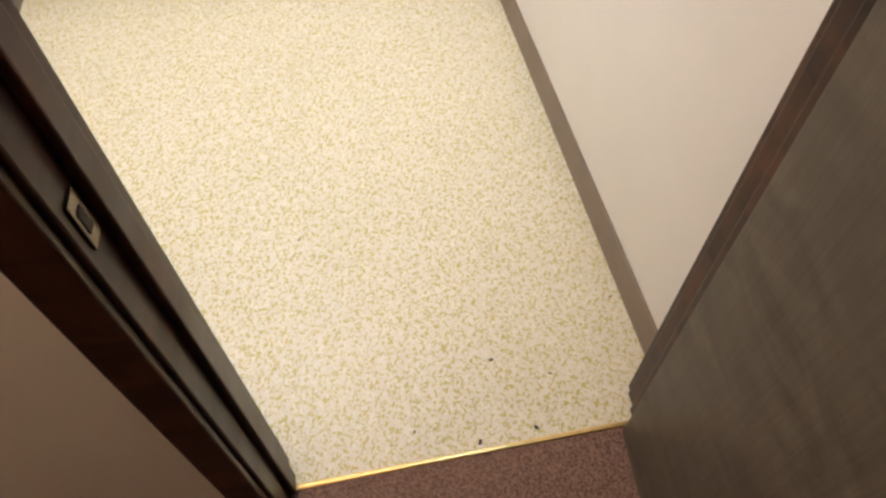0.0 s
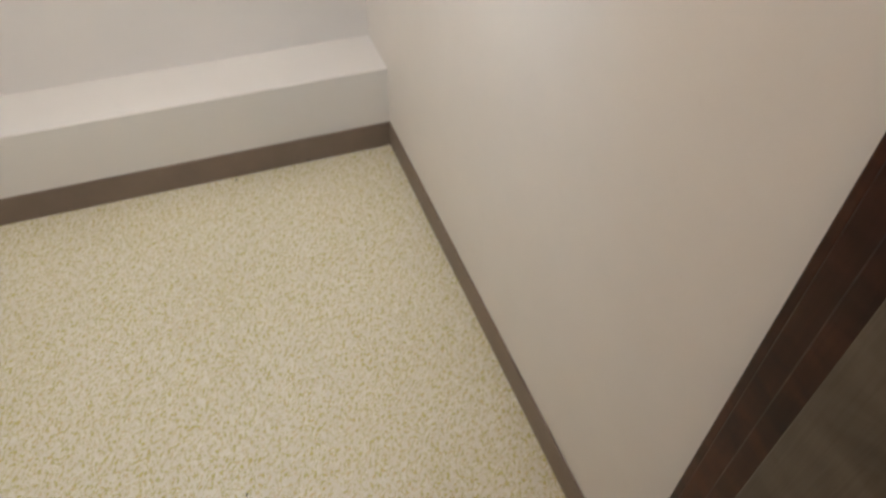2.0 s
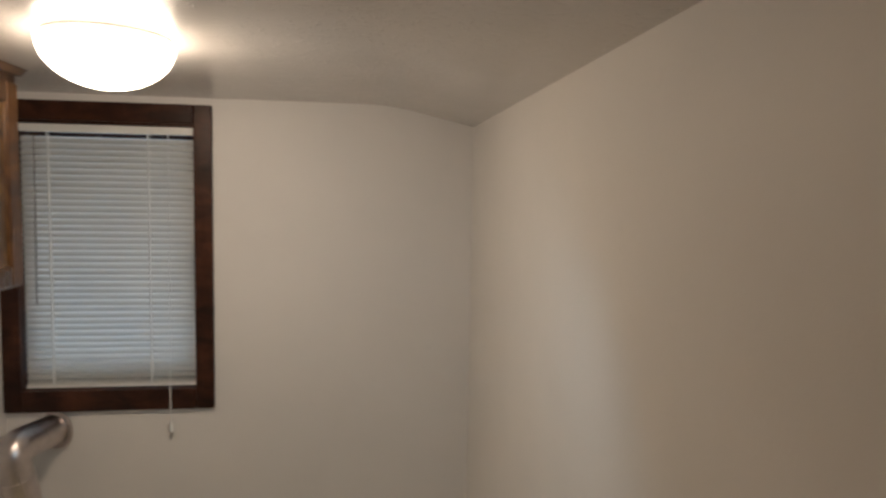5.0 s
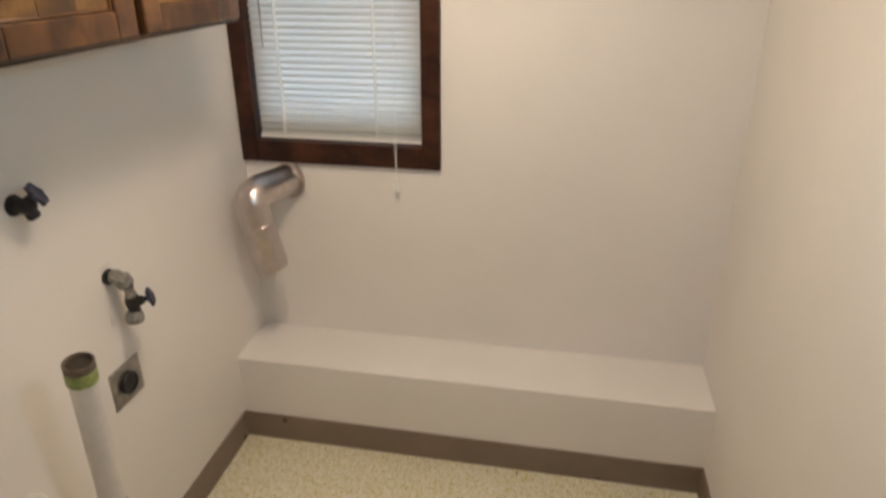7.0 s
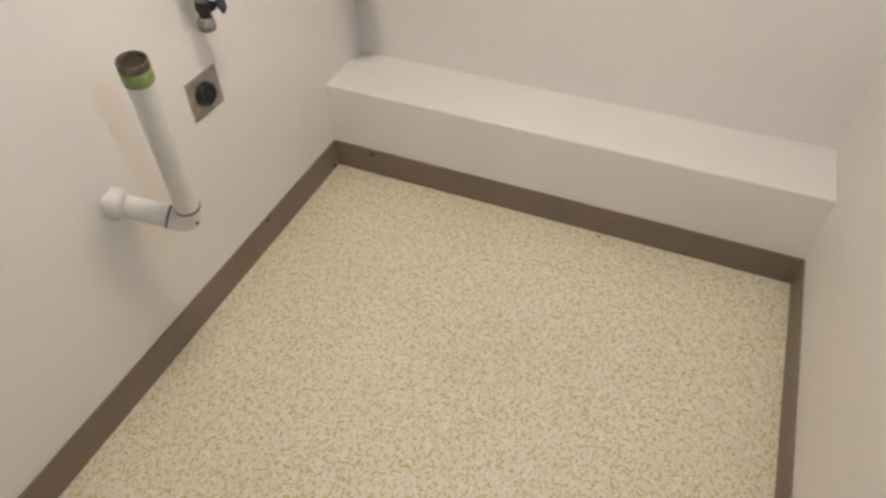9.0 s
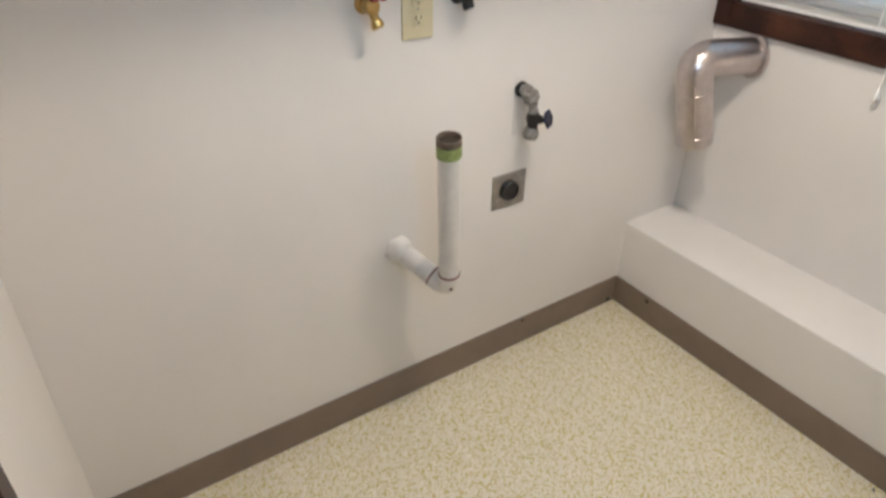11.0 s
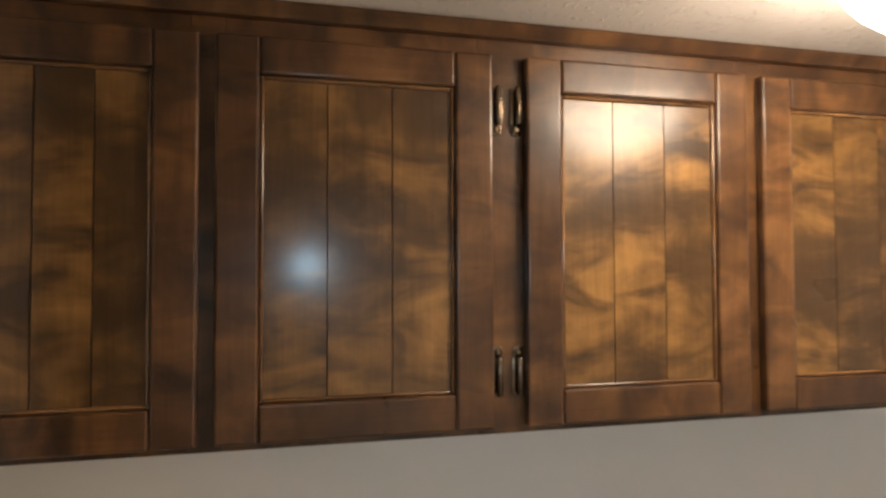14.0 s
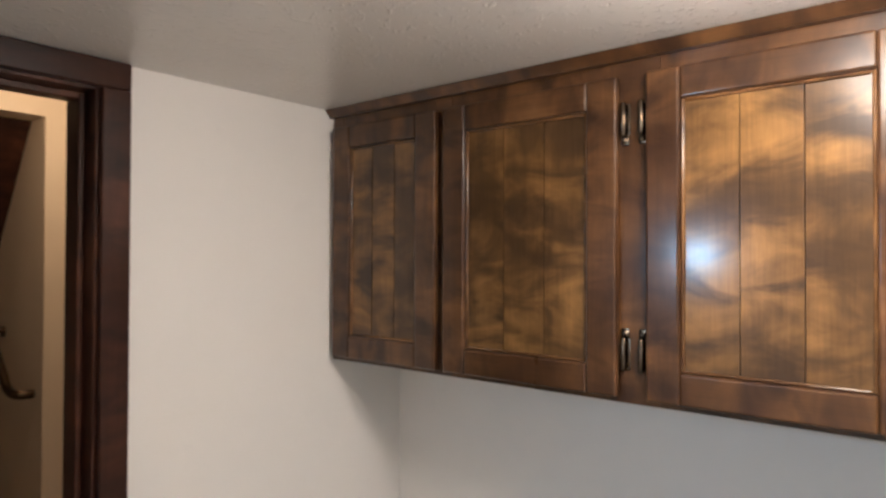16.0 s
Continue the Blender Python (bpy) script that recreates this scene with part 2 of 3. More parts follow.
def make_ceiling():
    m, nt, b = material("textured_ceiling", 0.22)
    v = world_coords(nt)
    nt.links.new(ramp(nt, noise_tex(nt, v, 3, 4), [(0.3, (0.66, 0.63, 0.60)), (0.7, (0.72, 0.69, 0.66))]), b.inputs["Base Color"])
    blobs = ramp(nt, noise_tex(nt, v, 84, 2, 0.5, 0.3), [(0.585, grey(0)), (0.67, grey(1))])
    bump(nt, b, blobs, 0.55, 0.0035)
    return m


FLOOR, CARPET, COVE, CEIL = make_floor(), make_carpet(), make_base(), make_ceiling()
SLAT, GLASS, OPAL = make_slat(), make_glass(), make_opal()


# ---- mesh helpers ----
def mesh_object(name, bm, mat, smooth=False):
    me = bpy.data.meshes.new(name)
    bmesh.ops.recalc_face_normals(bm, faces=bm.faces)
    bm.to_mesh(me)
    bm.free()
    me.materials.append(mat)
    if smooth:
        for p in me.polygons:
            p.use_smooth = True
        me.set_sharp_from_angle(angle=radians(38))
    return new(name, me)


def part(name, bm, mat, parent=None, label="", smooth=False):
    ob = mesh_object(name, bm, mat, smooth)
    ob.parent = parent
    return tagged(ob, label) if label else ob


def thing(name, label, category, group="", at=(0, 0, 0)):
    e = new(name)
    e.empty_display_size = 0.05
    e.location = at
    return tagged(e, label, category, group)


def add_box(bm, x0, x1, y0, y1, z0, z1, bevel=0.0, segs=2):
    made = bmesh.ops.create_cube(bm, size=1.0)["verts"]
    bmesh.ops.transform(bm, matrix=Matrix.LocRotScale(((x0 + x1) / 2, (y0 + y1) / 2, (z0 + z1) / 2), None, (abs(x1 - x0), abs(y1 - y0), abs(z1 - z0))), verts=made)
    if bevel:
        edges = {e for v in made for e in v.link_edges}
        bmesh.ops.bevel(bm, geom=list(edges), offset=bevel, segments=segs, affect="EDGES", profile=0.5)
    return bm


def box(*a, **k):
    return add_box(bmesh.new(), *a, **k)


def prism(points, axis, lo, hi):
    """A flat outline pushed along an axis; points are the two other coordinates in order."""
    bm = bmesh.new()

    def at(p, d):
        c = list(p)
        c.insert("xyz".index(axis), d)
        return c

    a = [bm.verts.new(at(p, lo)) for p in points]
    b = [bm.verts.new(at(p, hi)) for p in points]
    bm.faces.new(a)
    bm.faces.new(b[::-1])
    for k in range(len(points)):
        j = (k + 1) % len(points)
        bm.faces.new((a[j], a[k], b[k], b[j]))
    return bm


def add_lathe(bm, profile, m=Matrix(), n=20):
    """Rings of (radius, height) round the z axis of m, capped where open."""
    rings = []
    for r, h in profile:
        rings.append([bm.verts.new(m @ Vector((r * math.cos(2 * math.pi * k / n), r * math.sin(2 * math.pi * k / n), h))) for k in range(n)])
    for a, b in zip(rings, rings[1:]):
        for k in range(n):
            bm.faces.new((a[k], a[(k + 1) % n], b[(k + 1) % n], b[k]))
    bm.faces.new(rings[0][::-1])
    bm.faces.new(rings[-1])
    return bm


def lathe(profile, m=Matrix(), n=20):
    return add_lathe(bmesh.new(), profile, m, n)


def to_axis(place, way):
    return Matrix.Translation(place) @ Vector(way).to_track_quat("Z", "Y").to_matrix().to_4x4()


def add_tube(bm, pts, radius, n=16, bend=0.0):
    """A round bar along points, with corners rounded by bend."""
    pts = [Vector(p) for p in pts]
    line = [pts[0]]
    for a, b, c in zip(pts, pts[1:], pts[2:]):
        if bend:
            p, q = b + (a - b).normalized() * bend, b + (c - b).normalized() * bend
            for k in range(7):
                u = k / 6
                line.append(p * (1 - u) ** 2 + b * 2 * u * (1 - u) + q * u * u)
        else:
            line.append(b)
    line.append(pts[-1])
    rings, side = [], None
    for k, p in enumerate(line):
        way = (line[min(k + 1, len(line) - 1)] - line[max(k - 1, 0)]).normalized()
        side = (way.orthogonal() if side is None else side - way * side.dot(way)).normalized()
        up = way.cross(side)
        rings.append([bm.verts.new(p + (side * math.cos(2 * math.pi * j / n) + up * math.sin(2 * math.pi * j / n)) * radius) for j in range(n)])
    for a, b in zip(rings, rings[1:]):
        for j in range(n):
            bm.faces.new((a[j], a[(j + 1) % n], b[(j + 1) % n], b[j]))
    bm.faces.new(rings[0][::-1])
    bm.faces.new(rings[-1])
    return bm


def tube(pts, radius, n=16, bend=0.0):
    return add_tube(bmesh.new(), pts, radius, n, bend)


def structure(name, bm, mat, label, category):
    return tagged(mesh_object(name, bm, mat), label, category, "", "structure")


# ---- the room ----
structure("floor", box(XN, W, -0.045, L, -0.05, 0), FLOOR, "cream sheet vinyl floor with olive flecks", "floor")
structure("carpet_floor", box(-1.6, 2.4, -3.3, -0.045, -0.05, 0.004), CARPET, "brown low-pile carpet of the hall", "carpet")
threshold = bmesh.new()
add_box(threshold, DX0, DX1, -0.051, -0.040, -0.01, 0.0075, 0.003)
structure("threshold_strip", threshold, GOLD, "thin brass carpet edge strip at doorway", "threshold")

TOP = ZC + 0.1
structure("wall_west", prism([(wx(Y0 - T), Y0 - T), (wx(L + T), L + T), (-T, L + T), (-T, Y0 - T)], "z", -0.05, TOP), WALL, "off-white painted wall behind the plumbing", "wall")
structure("wall_east", box(W, W + T, Y0, L + T, -0.05, TOP), WALL, "bare off-white painted wall", "wall")
north = bmesh.new()
for x0, x1, z0, z1 in ((XN - 0.002, WX0, -0.05, TOP), (WX1, W, -0.05, TOP), (WX0, WX1, -0.05, WZ0), (WX0, WX1, WZ1, TOP)):
    add_box(north, x0, x1, L, L + T, z0, z1)
structure("wall_north", north, WALL, "off-white painted wall with the window", "wall")
south = bmesh.new()
for x0, x1, z0, z1 in ((0, DX0 - 0.02, -0.05, TOP), (DX1 + 0.02, W + T, -0.05, TOP), (DX0 - 0.02, DX1 + 0.02, DZ + 0.02, TOP)):
    add_box(south, x0, x1, Y0 - T, Y0, z0, z1)
structure("wall_south", south, WALL, "off-white painted wall with the doorway", "wall")
fall = (ZC - ZE + 0.04) / (W + T - BEND)
fold = [(BEND - 0.09 + 0.018 * k, ZC - fall * (0.018 * k) ** 2 / 0.36) for k in range(11)]
roof = prism([(-T, ZC)] + fold + [(W + T, ZE - 0.04), (W + T, TOP + 0.05), (-T, TOP + 0.05)], "y", Y0 - T, L + T)
structure("ceiling", roof, CEIL, "white textured ceiling sloping down at one side", "ceiling")
structure("wall_ledge", box(XN - 0.02, W + 0.02, LEDGE_Y, L + 0.02, -0.01, LEDGE_Z, 0.006), LEDGE, "low white boxed ledge under the window", "ledge")


def cove(name, x0, x1, y0, y1):
    b = bmesh.new()
    add_box(b, x0, x1, y0, y1, 0, 0.103, 0.0025)
    return structure(name, b, COVE, "brown vinyl cove baseboard", "baseboard")


cove_west = structure("baseboard_west", prism([(wx(Y0), Y0), (wx(Y0) + 0.007, Y0), (wx(LEDGE_Y) + 0.007, LEDGE_Y - 0.004), (wx(LEDGE_Y), LEDGE_Y - 0.004)], "z", 0, 0.103), COVE, "brown vinyl cove baseboard", "baseboard")
part("nick", box(wx(1.32) + 0.0062, wx(1.32) + 0.0082, 1.312, 1.324, 0.090, 0.099, 0.0008), SLOT, cove_west, "dark nick in the vinyl")
part("nick", box(wx(1.71) + 0.0062, wx(1.71) + 0.0082, 1.722, 1.736, 0.006, 0.020, 0.0008), SLOT, cove_west, "dark nick in the vinyl")
cove_north = cove("baseboard_north", wx(LEDGE_Y), W, LEDGE_Y - 0.007, LEDGE_Y + 0.001)
part("nick", box(0.118, 0.134, LEDGE_Y - 0.0078, LEDGE_Y - 0.006, 0.078, 0.092, 0.001), SLOT, cove_north, "dark nick in the vinyl")
part("nick", box(1.215, 1.229, LEDGE_Y - 0.0078, LEDGE_Y - 0.006, 0.004, 0.010, 0.001), SLOT, cove_north, "dark nick in the vinyl")
cove("baseboard_east", W - 0.007, W, Y0 + 0.018, LEDGE_Y - 0.007)
cove("baseboard_south", 0.007, DX0 - 0.057, Y0, Y0 + 0.007)

# ---- doorway ----
door = thing("door_1", "open dark wood-grain door in a brown-stained frame", "door")
door["kind"] = "structure"
ST = 0.012


def upright(x0, x1, y0, y1, z1, name, z0=0.0, bevel=0.003):
    return part(name, box(x0, x1, y0, y1, z0, z1, bevel), CASING, door)


upright(DX0 - 0.02, DX0, Y0 - T - 0.002, Y0 + 0.002, DZ + 0.02, "jamb")
upright(DX1, DX1 + 0.02, Y0 - T - 0.002, Y0 + 0.002, DZ + 0.02, "jamb")
part("head_jamb", box(DX0, DX1, Y0 - T - 0.002, Y0 + 0.002, DZ, DZ + 0.02, 0.002), CASING, door)
upright(DX0, DX0 + ST, -0.058, -0.020, DZ, "stop", 0.008)
upright(DX1 - ST, DX1, -0.058, -0.020, DZ, "stop", 0.008)
part("stop", box(DX0 + ST, DX1 - ST, -0.058, -0.020, DZ - ST, DZ, 0.002), CASING, door)
for y0, y1 in ((Y0 + 0.002, Y0 + 0.017), (Y0 - T - 0.017, Y0 - T - 0.002)):
    upright(DX0 - 0.056, DX0 - 0.006, y0, y1, DZ + 0.006, "casing")
    if y0 > 0:
        upright(DX1 + 0.006, W - 0.001, y0, y1, DZ + 0.006, "casing")
    else:
        upright(DX1 + 0.006, DX1 + 0.070, y0, y1, DZ + 0.006, "casing")
    part("head_casing", box(DX0 - 0.056, min(DX1 + 0.070, W - 0.001), y0, y1, DZ + 0.006, ZC - 0.001, 0.003), CASING, door)
strike = part("strike_plate", box(DX0 + 0.0005, DX0 + 0.003, -0.092, -0.068, 0.86, 0.915, 0.0008), HINGE, door, "worn brass strike plate")
part("latch_hole", box(DX0 + 0.0025, DX0 + 0.004, -0.086, -0.074, 0.875, 0.90), SLOT, strike)
leaf = part("leaf", box(-0.68, 0, -0.036, 0, 0.012, DZ - 0.004, 0.002), LEAF, door, "dark wood-grain flush door leaf, swung open")
leaf.matrix_basis = pose(DX1 - 0.044, -0.063, 0, 0, 0, 85)

# ---- window ----
window = thing("window_1", "window with dark brown wooden casing and white blind", "window")
window["kind"] = "structure"
CW = 0.056
CX0, CX1, CZ0, CZ1 = max(WX0 - CW, XN + 0.001), WX1 + CW, WZ0 - 0.068, WZ1 + CW + 0.004
for x0, x1, z0, z1, n in ((CX0, WX0 + 0.004, CZ0, CZ1, "side_casing"), (WX1 - 0.004, CX1, CZ0, CZ1, "side_casing"), (WX0 + 0.004, WX1 - 0.004, WZ1 - 0.004, CZ1, "head_casing"), (WX0 + 0.004, WX1 - 0.004, CZ0, WZ0 + 0.004, "sill_casing")):
    part(n, box(x0, x1, L - 0.019, L - 0.0005, z0, z1, 0.004), CASING, window)
for x0, x1, z0, z1 in ((WX0, WX0 + 0.004, WZ0, WZ1), (WX1 - 0.004, WX1, WZ0, WZ1), (WX0 + 0.004, WX1 - 0.004, WZ0, WZ0 + 0.005), (WX0 + 0.004, WX1 - 0.004, WZ1 - 0.012, WZ1)):
    part("window_liner", box(x0, x1, L - 0.0005, L + T, z0, z1), CASING, window)
sash = part("sash", box(WX0 + 0.012, WX1 - 0.012, L + 0.075, L + 0.105, WZ0 + 0.012, WZ0 + 0.05, 0.003), CASING, window)
for x0, x1, z0, z1 in ((WX0 + 0.012, WX0 + 0.045, WZ0 + 0.05, WZ1 - 0.012), (WX1 - 0.045, WX1 - 0.012, WZ0 + 0.05, WZ1 - 0.012), (WX0 + 0.045, WX1 - 0.045, WZ1 - 0.05, WZ1 - 0.012)):
    part("sash_rail", box(x0, x1, L + 0.076, L + 0.104, z0, z1, 0.003), CASING, sash)
for z0, z1 in ((WZ0 + 0.05, WZ1 - 0.05),):
    pane = part("pane", box(WX0 + 0.045, WX1 - 0.045, L + 0.088, L + 0.092, z0, z1), GLASS, window)
    pane.visible_shadow = False

blind = thing("window_blind", "white mini blind, lowered and nearly closed", "blind")
BX0, BX1, BY = WX0 + 0.007, WX1 - 0.007, L + 0.022
part("head_rail", box(BX0, BX1, BY - 0.013, BY + 0.013, WZ1 - 0.040, WZ1 - 0.014, 0.002), BLINDWHITE, blind)
part("bottom_rail", box(BX0, BX1, BY - 0.010, BY + 0.010, WZ0 + 0.007, WZ0 + 0.019, 0.002), BLINDWHITE, blind)
SLATS = 40
z_low, z_high = WZ0 + 0.028, WZ1 - 0.064


def slat_mesh(tilt):
    bm = bmesh.new()
    rows = []
    for k in range(6):
        u = (k / 5 - 0.5) * 0.025
        crown_up = 0.0042 * (1 - (2 * k / 5 - 1) ** 2)
        a = radians(tilt)
        y, z = u * math.cos(a) - crown_up * math.sin(a), u * math.sin(a) + crown_up * math.cos(a)
        rows.append([bm.verts.new((x, y, z)) for x in (BX0 + 0.003, BX1 - 0.003)] + [bm.verts.new((x, y - 0.0005 * math.sin(a), z + 0.0005 * math.cos(a))) for x in (BX1 - 0.003, BX0 + 0.003)])
    for a, b in zip(rows, rows[1:]):
        for j in range(4):
            bm.faces.new((a[j], a[(j + 1) % 4], b[(j + 1) % 4], b[j]))
    bm.faces.new(rows[0])
    bm.faces.new(rows[-1][::-1])
    return bm


first = part("slat", slat_mesh(55), SLAT, blind, smooth=True)
rnd = random.Random(4)
for k in range(SLATS):
    ob = first if k == 0 else new("slat", first.data)
    ob.parent = blind
    ob.location = (0, BY, z_low + (z_high - z_low) * k / (SLATS - 1))
    ob.rotation_euler = (radians(rnd.uniform(-2, 2)), radians(rnd.uniform(-0.1, 0.1)), 0)
for fx in (0.16, 0.73):
    x = BX0 + (BX1 - BX0) * fx
    part("ladder_cord", tube([(x, BY - 0.0125, WZ0 + 0.02), (x, BY - 0.0125, WZ1 - 0.04)], 0.0032, 6), CORD, blind)
    part("ladder_cord", tube([(x + 0.008, BY - 0.012, WZ0 + 0.028), (x + 0.008, BY - 0.012, WZ1 - 0.04)], 0.0008, 6), CORD, blind)
part("tilt_wand", tube([(BX0 + 0.050, BY - 0.018, WZ1 - 0.045), (BX0 + 0.046, BY - 0.022, WZ0 + 0.30)], 0.0017, 8), HINGE, blind)
cx = BX1 - 0.085
pull = part("pull_cord", tube([(cx, BY - 0.016, WZ1 - 0.04), (cx + 0.002, L - 0.026, WZ0 + 0.05), (cx + 0.004, L - 0.024, 0.925)], 0.0010, 6), CORD, blind)
part("pull_cord", tube([(cx + 0.004, BY - 0.016, WZ1 - 0.04), (cx + 0.008, L - 0.026, WZ0 + 0.05), (cx + 0.0055, L - 0.024, 0.925)], 0.0012, 6), CORD, blind)
part("tassel", lathe([(0.003, 0), (0.0095, -0.022), (0.009, -0.034), (0.003, -0.038)], Matrix.Translation((cx + 0.004, L - 0.024, 0.926)), 12), CORD, pull, smooth=True)

structure("ground", box(-30, 30, L + T + 0.02, 40, -0.45, -0.35), plain("pale_gravel", (0.42, 0.43, 0.45), 0.9, 0, 0.4, 3), "pale ground outside the window", "ground")

# ---- wall cabinets ----
FX = 0.229            # front of the face frame
DT = 0.018            # door thickness
CB0, CB1 = 1.452, 1.982
CY1 = 1.572
cabinet = thing("wall_cabinet", "long varnished brown birch wall cabinet with four doors", "cabinet", at=(0, 0, CB0))


def cpart(name, bm, mat, parent=cabinet, label="", smooth=False):
    ob = part(name, bm, mat, parent, label, smooth)
    if parent is cabinet:
        ob.location = (0, 0, -CB0)
    return ob


body = bmesh.new()
add_box(body, XN, FX - 0.018, Y0 + 0.001, CY1 - 0.001, CB0 + 0.001, CB1 + 0.03)
cpart("body", body, WOOD_H)
DOORS = [(0.032, 0.341, 0), (0.361, 0.730, 1), (0.780, 1.144, 0), (1.172, 1.548, 1)]
DZ0, DZ1 = 1.462, 1.986
for y0, y1 in ((Y0 + 0.001, 0.05), (0.330, 0.372), (0.712, 0.798), (1.138, 1.184), (1.535, CY1)):
    cpart("face_stile", box(FX - 0.018, FX, y0, y1, CB0, CB1 + 0.03, 0.001), WOOD_V)
for z0, z1 in ((CB0, CB0 + 0.03), (CB1 - 0.04, CB1 + 0.03)):
    for y0, y1 in ((0.05, 0.330), (0.372, 0.712), (0.798, 1.138), (1.184, 1.535)):
        cpart("face_rail", box(FX - 0.018, FX - 0.0005, y0, y1, z0, z1, 0.001), WOOD_H)
cpart("crown_moulding", prism([(0.004, CB1 + 0.03), (FX + 0.012, CB1 + 0.03), (FX + 0.016, CB1 + 0.034), (FX + 0.026, CB1 + 0.046), (FX + 0.028, ZC - 0.001), (0.004, ZC - 0.001)], "y", Y0 + 0.001, CY1 + 0.012), WOOD_H)


def cabinet_door(y0, y1, hinge_high, hinged):
    """A lipped frame-and-panel door; its panel is of three tongued boards."""
    w, h, s = y1 - y0, DZ1 - DZ0, 0.054
    d = new("door")
    d.parent = cabinet
    d.location = (FX, y0, DZ0 - CB0)
    t = DT
    for a, b in ((0, s), (w - s, w)):
        part("stile", box(0.001, t, a, b, 0, h, 0.0045, 3), WOOD_V, d)
    for a, b in ((0, s - 0.004), (h - s + 0.004, h)):
        part("rail", box(0.001, t - 0.0008, s + 0.0003, w - s - 0.0003, a, b, 0.004, 3), WOOD_H, d)
    n = 3
    pw = (w - 2 * s) / n
    for k in range(n):
        part("panel_board", box(0.0015, 0.0075, s + k * pw + 0.0008, s + (k + 1) * pw - 0.0008, s - 0.004, h - s + 0.004), WOOD_P, d)
    lo, hi = s - 0.004, h - s + 0.004
    for a, b, z0, z1 in ((s, s + 0.006, lo, hi), (w - s - 0.006, w - s, lo, hi), (s + 0.006, w - s - 0.006, lo, lo + 0.006), (s + 0.006, w - s - 0.006, hi - 0.006, hi)):
        part("bead", box(0.005, 0.0125, a, b, z0, z1, 0.003, 3), BEAD_HIGHLIT, d, smooth=True)
    for z in (0.07, h - 0.07) if hinged else ():
        y = w + 0.010 if hinge_high else -0.010
        hb = bmesh.new()
        add_lathe(hb, [(0.0030, -0.027), (0.0046, -0.025), (0.0046, 0.025), (0.0030, 0.027)], Matrix.Translation((0.010, y, z)), 12)
        add_box(hb, 0.0, 0.0025, y - 0.009, y + 0.009, z - 0.026, z + 0.026, 0.0008)
        sign = 1 if z < h / 2 else -1
        for dy in (0, ):
            add_lathe(hb, [(0.0058, -0.001), (0.006, 0.002), (0.003, 0.0045)], to_axis((0.002, y + dy, z + sign * 0.034), (1, 0, 0)), 10)
        add_box(hb, 0.0, 0.003, y - 0.007, y + 0.007, min(z + sign * 0.026, z + sign * 0.042), max(z + sign * 0.026, z + sign * 0.042), 0.001)
        part("hinge", hb, HINGE, d, "antique metal hinge", True)
    return d


for k, (y0, y1, high) in enumerate(DOORS):
    cabinet_door(y0, y1, high, k in (1, 2))

# ---- ceiling lamp ----
lamp = thing("ceiling_light", "lit opal glass dome ceiling light", "lamp", at=(LAMP_X, LAMP_Y, ZC))
part("base_plate", lathe([(0.122, -0.001), (0.125, -0.004), (0.124, -0.010), (0.120, -0.012)], Matrix(), 40), PVC, lamp, smooth=True)
dome = lathe([(0.132 * math.cos(a), -0.0125 - 0.096 * math.sin(a)) for a in [k * math.pi / 2 / 10 for k in range(10)]] + [(0.012, -0.1084)], Matrix(), 40)
dome_ob = part("glass_dome", dome, OPAL, lamp, "glowing opal glass dome", True)
dome_ob.visible_shadow = False

# ---- plumbing and fittings on the west wall ----
pipe = thing("drain_standpipe", "white plastic washer standpipe with green tape collar", "pipe", at=(wx(0.87), 0.87, 0.53))
PO = Vector((0, 0.87, 0.53))


def under(p):
    return Vector(p) - PO


TOPP, LOWP, WALLP = Vector((0.190, 0.885, 0.900)), Vector((0.148, 0.922, 0.472)), Vector((-0.02, 0.842, 0.548))
part("riser", tube([under(WALLP), under(LOWP), under(TOPP)], 0.0265, 24, 0.045), PVC, pipe, smooth=True)
up = (TOPP - LOWP).normalized()
part("tape_band", lathe([(0.0282, -0.034), (0.0288, -0.032), (0.0288, -0.006), (0.0278, -0.004)], to_axis(under(TOPP), up), 24), TAPE, pipe, "green tape round the pipe end", True)
rim = part("rim", lathe([(0.0275, -0.006), (0.0288, -0.003), (0.0286, 0.011), (0.0268, 0.013), (0.0246, 0.011), (0.0240, 0.0015)], to_axis(under(TOPP), up), 24), RIMSTAIN, pipe, "stained brown open rim", True)
part("bore", lathe([(0.0235, 0.0016), (0.0235, 0.0024)], to_axis(under(TOPP), up), 24), SLOT, rim, "dark inside of the pipe")
way = (LOWP - WALLP).normalized()
part("wall_flange", lathe([(0.036, -0.012), (0.037, 0.010), (0.034, 0.020), (0.030, 0.024)], to_axis(under(WALLP + way * 0.030), way), 24), PVC, pipe, smooth=True)
for p, d in ((LOWP + up * 0.052, up), (LOWP - way * 0.052, way)):
    part("joint_ring", lathe([(0.0270, -0.004), (0.0285, -0.002), (0.0285, 0.002), (0.0270, 0.004)], to_axis(under(p), d), 20), GLUE, pipe, "purple-brown glue line at joint", True)
part("elbow", tube([under(LOWP - way * 0.05), under(LOWP), under(LOWP + up * 0.05)], 0.0295, 24, 0.042), PVC, pipe, smooth=True)


def smear(place, way, wide, tall, seed):
    """A thin uneven patch on the pipe's skin."""
    b = bmesh.new()
    bmesh.ops.create_icosphere(b, subdivisions=2, radius=1.0)
    m = to_axis(place, way)
    for v in b.verts:
        k = 1 + 0.45 * noise.noise(v.co * 1.7 + Vector((seed, 2.0 * seed, 0)))
        v.co = m @ Vector((v.co.x * wide * k, v.co.y * tall * k, v.co.z * 0.0022))
    return b


